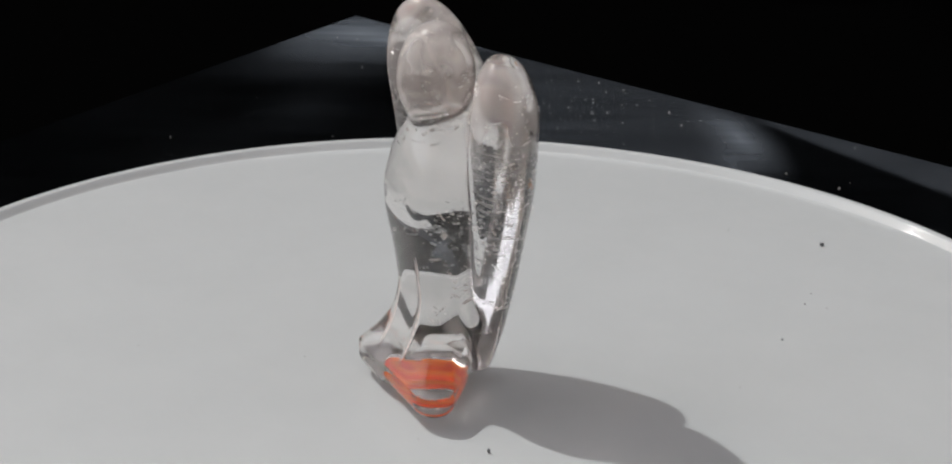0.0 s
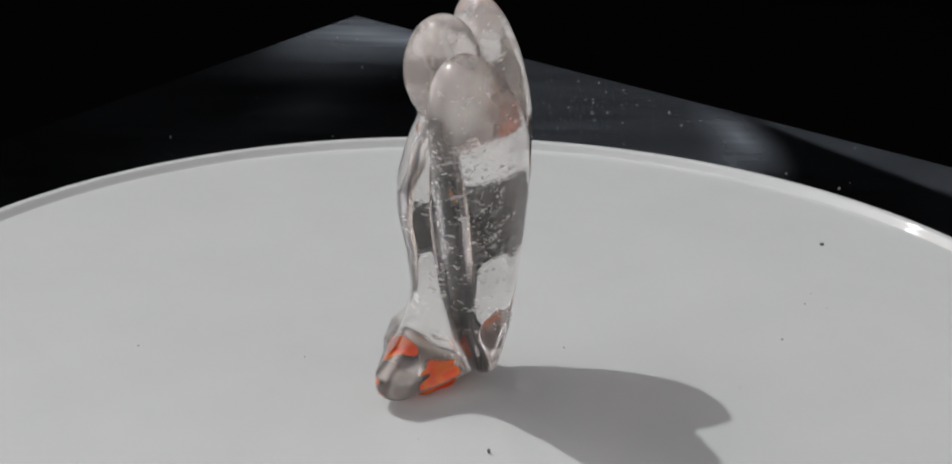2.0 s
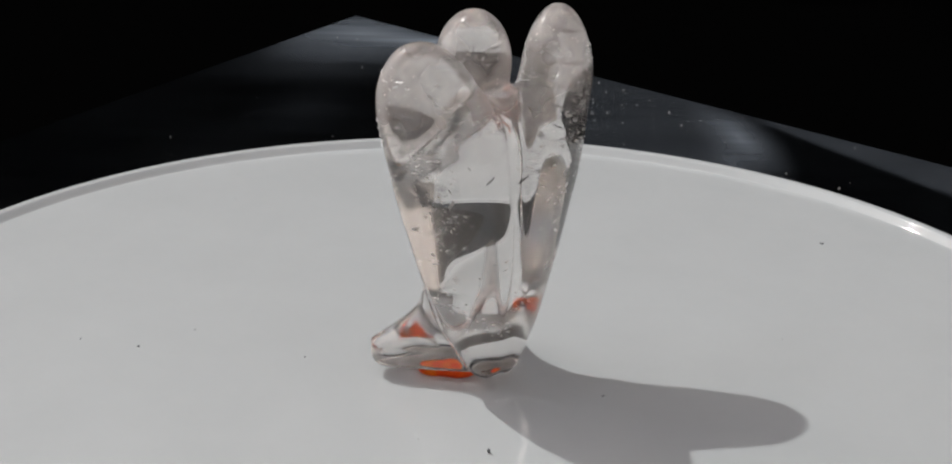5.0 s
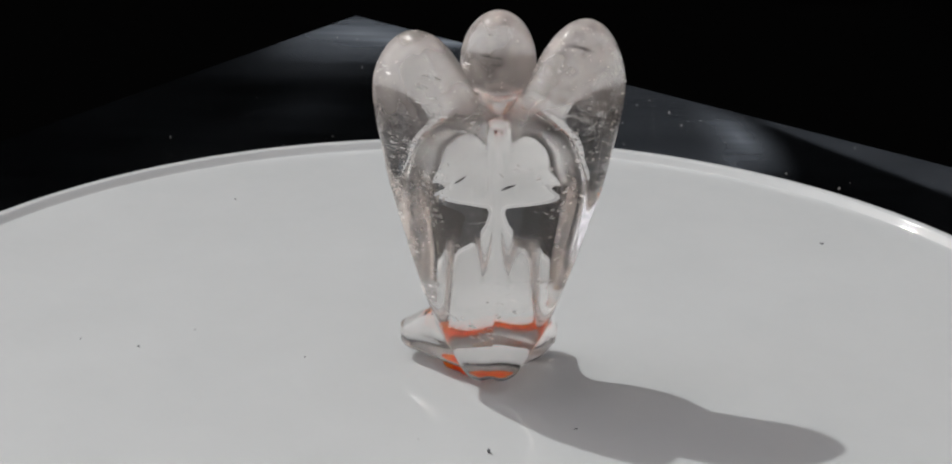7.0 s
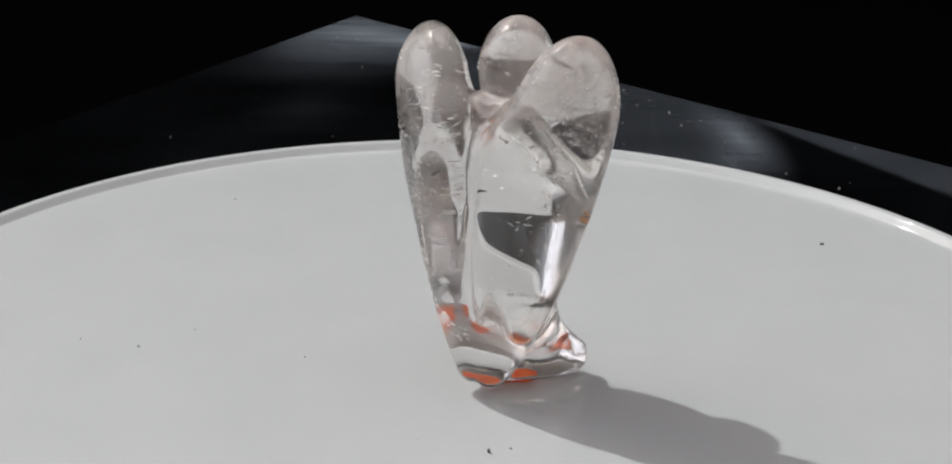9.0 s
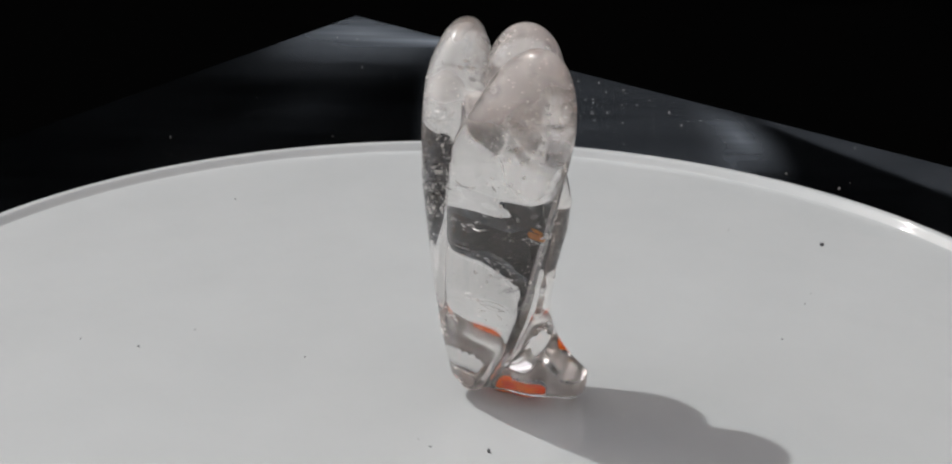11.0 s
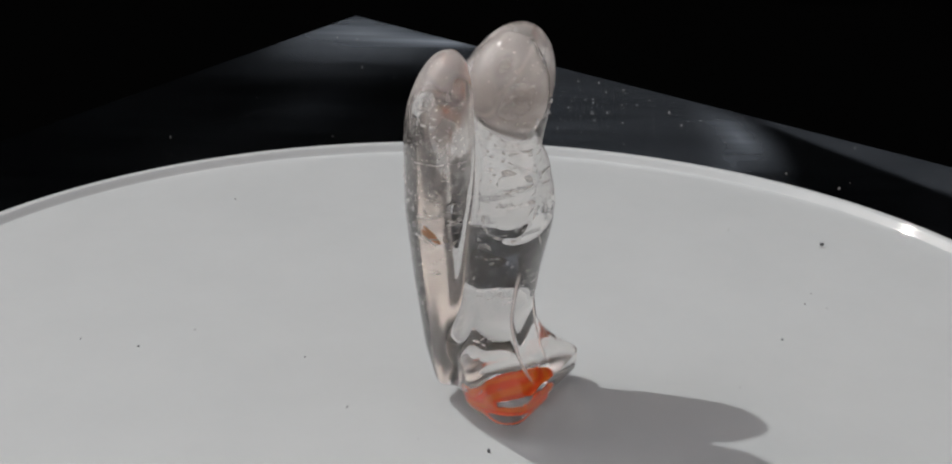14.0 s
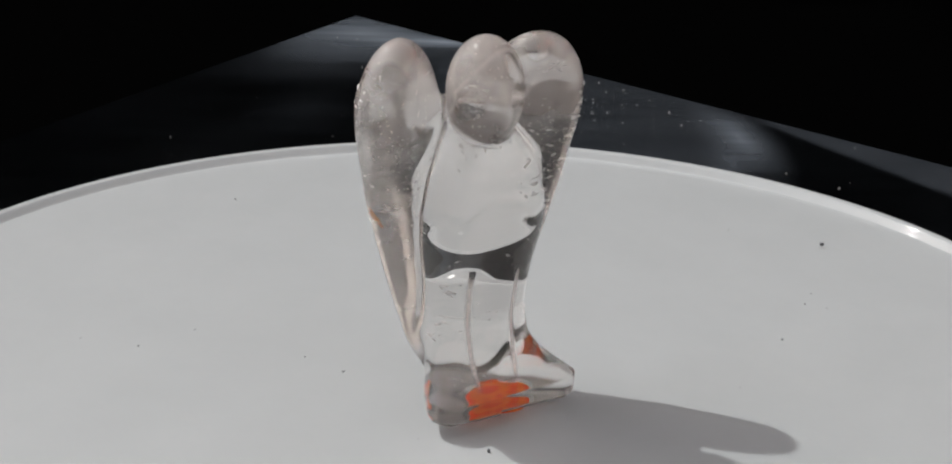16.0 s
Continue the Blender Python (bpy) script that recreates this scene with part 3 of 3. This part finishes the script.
def build_figurine():
    p, faces, nor = surface(0.34)
    fv, ff = veils(np.random.default_rng(4))
    cv, cf = chips(p, nor, np.random.default_rng(9))
    ff = ff + [tuple(i + len(fv) for i in f) for f in cf]
    sv, sf, flaws = slivers(np.random.default_rng(3))
    slots = [0] * len(faces) + [1] * len(ff) + flaws
    ff = ff + [tuple(i + len(fv) + len(cv) for i in f) for f in sf]
    fv = np.concatenate([fv, cv, sv])
    faces = [tuple(f) for f in faces]
    faces += [tuple(i + len(p) for i in f) for f in ff]
    verts = (np.concatenate([p, fv]) + np.array(STAND)) * MM
    ob = mesh_from("angel_figurine", verts, faces, [QUARTZ, VEIL, RUST, DARK_DUST], slots=slots)
    rough = ob.data.attributes.new("frost_and_ridge", "FLOAT", "POINT")
    rough.data.foreach_set("value", np.concatenate([frost_and_ridge(*p.T), np.zeros(len(fv))]).astype(np.float32))
    flat = np.array([ob.data.vertices[i].normal for i in range(len(p), len(p) + len(fv))])
    ob.data.normals_split_custom_set_from_vertices([tuple(v) for v in np.concatenate([nor, flat])])
    tagged(ob, "clear quartz angel figurine with folded wings, standing on a white tray", "figurine")
    return ob


def build_putty():
    n, verts, faces = 40, [], []
    prof = [(0.0, 0.75), (0.6, 0.75), (0.9, 0.7), (1.0, 0.4), (1.02, FLOOR_Z + 0.4), (0.98, FLOOR_Z), (0.0, FLOOR_Z)]
    for r, z in prof:
        for i in range(n):
            a = 2 * math.pi * i / n
            wob = 1 + 0.16 * math.sin(3 * a + math.pi) + 0.06 * math.sin(5 * a)
            verts.append(((STAND[0] + 1.5 + 4.8 * r * wob * math.cos(a)) * MM, (STAND[1] - 3.7 + 3.1 * r * wob * math.sin(a)) * MM, z * MM))
    for k in range(len(prof) - 1):
        for i in range(n):
            j = (i + 1) % n
            faces.append((k * n + i, k * n + j, (k + 1) * n + j, (k + 1) * n + i)[::-1])
    ob = mesh_from("putty_pad", verts, faces, [PUTTY])
    tagged(ob, "flattened orange putty pad under the figurine's foot", "putty")
    return ob


def build_speck(x, y, r, mat, name, label, tall=1.0):
    bm = bmesh.new()
    bmesh.ops.create_icosphere(bm, subdivisions=2, radius=r * MM)
    for v in bm.verts:
        v.co *= 1 + 0.5 * noise.noise(v.co * 2500 + Vector((x, y, 0)))
        v.co.z *= tall * 0.6
        v.co.x *= 0.8
    me = bpy.data.meshes.new(name)
    bm.to_mesh(me)
    bm.free()
    me.materials.append(mat)
    ob = new(name, me)
    ob.location = (x * MM, y * MM, (FLOOR_Z + r * tall * 0.5) * MM)
    return tagged(ob, label, "dust", group="dust specks on the tray")


def build_lint():
    # a crumb with a short hair, which turns with the tray
    bm = bmesh.new()
    spots = [(-0.16, 0.0, 0.08, 0.1), (0.0, 0.05, 0.07, 0.08), (0.15, 0.12, 0.07, 0.06), (0.3, 0.15, 0.09, 0.04)]
    for x, y, z, r in spots:
        bmesh.ops.create_icosphere(bm, subdivisions=1, radius=r * MM, matrix=Matrix.Translation(((x - 13.5) * MM, (y + 11.3) * MM, (FLOOR_Z + z) * MM)))
    me = bpy.data.meshes.new("lint_crumb")
    bm.to_mesh(me)
    bm.free()
    me.materials.append(DARK_DUST)
    return tagged(new("lint_crumb", me), "tiny dark crumb of lint lying on the turning white tray", "dust")


def build_specks():
    # still marks of sensor dust, placed on the tray to fit the camera's view
    dark = "tiny dark speck set on the tray for dust on the camera's sensor"
    for x, y, r in ((55, 51.7, 0.42), (-46.2, 8.9, 0.2), (-39.2, 14.6, 0.16), (-39.8, 64, 0.2), (-54.6, 10.7, 0.14), (49, 29.2, 0.17), (50.5, 33, 0.12),
                    (44, 17, 0.17), (-23, 7.1, 0.15), (52, 28, 0.1), (40.8, 57.1, 0.14), (-6.5, -15, 0.13), (36.2, 1.8, 0.1)):
        build_speck(x, y, r, DARK_DUST if r > 0.3 else GREY_DUST, "dust_speck", dark if r > 0.3 else "tiny grey speck set on the tray for dust on the camera's sensor")
    build_speck(2.4, -18.0, 0.22, DARK_DUST, "lint_fibre", "short dark fibre set on the tray for lint on the camera's sensor", 3.0)


def build_plate_dust():
    # pale grains scattered on the plate behind the tray
    rng = np.random.default_rng(8)
    verts, faces = [], []
    for i in range(420):
        if i < 220:
            x, y = 24 + rng.normal() * 13, 131 + rng.normal() * 9
        else:
            x, y = rng.uniform(-70, 88), rng.uniform(95, 190)
        if (x * x + y * y) ** 0.5 < 95:
            continue
        du, dv = (x + 29) * 0.829 + (y - 193) * -0.559, (x + 29) * 0.599 + (y - 193) * 0.801
        if du < 2 or dv > -2:
            continue
        r = 0.045 + 0.17 * rng.random() ** 5
        if i < 6:
            x, y, r = ((37.6, 131.0, 0.3), (65.0, 92.2, 0.26), (24.5, 148.5, 0.24), (19.7, 119.5, 0.24), (25.3, 129.9, 0.22), (56.4, 99.0, 0.2))[i]
        k = len(verts)
        for dx, dy, dz in ((1, 0, 0), (-0.5, 0.8, 0), (-0.6, -0.9, 0), (0.1, 0, 1.4)):
            verts.append(((x + dx * r) * MM, (y + dy * r) * MM, (PLATE_TOP + dz * r) * MM))
        faces += [(k, k + 1, k + 3), (k + 1, k + 2, k + 3), (k + 2, k, k + 3)]
    ob = mesh_from("plate_dust", verts, faces, [PALE_DUST], smooth=False)
    tagged(ob, "pale dust grains scattered on the dark plate", "dust", kind="stuff")


build_ground()
build_unseen_room()
build_backdrop()
build_plate()
TRAY = build_tray()
FIGURINE = build_figurine()
FIGURINE.cycles.is_caustics_caster = True
PAD = build_putty()
for piece in (*TRAY.children, PAD, FIGURINE):
    piece.cycles.is_caustics_receiver = True
LINT = build_lint()
build_specks()
build_plate_dust()

# ---- motion: tray, pad and figurine turn together, with a slight wobble ----
TURN, START = -16.66, -63.1
TILT_X, TILT_Y = -0.25, -0.12


def motions():
    rows = []
    for i in range(65):
        t = i * 0.25
        rows.append((t, pose(0, 0, 0, 0, 0, START + TURN * t) @ pose(0, 0, 0, TILT_Y, -TILT_X, 0)))
    for thing in (TRAY, FIGURINE, PAD, LINT):
        walk(thing, rows)


motions()
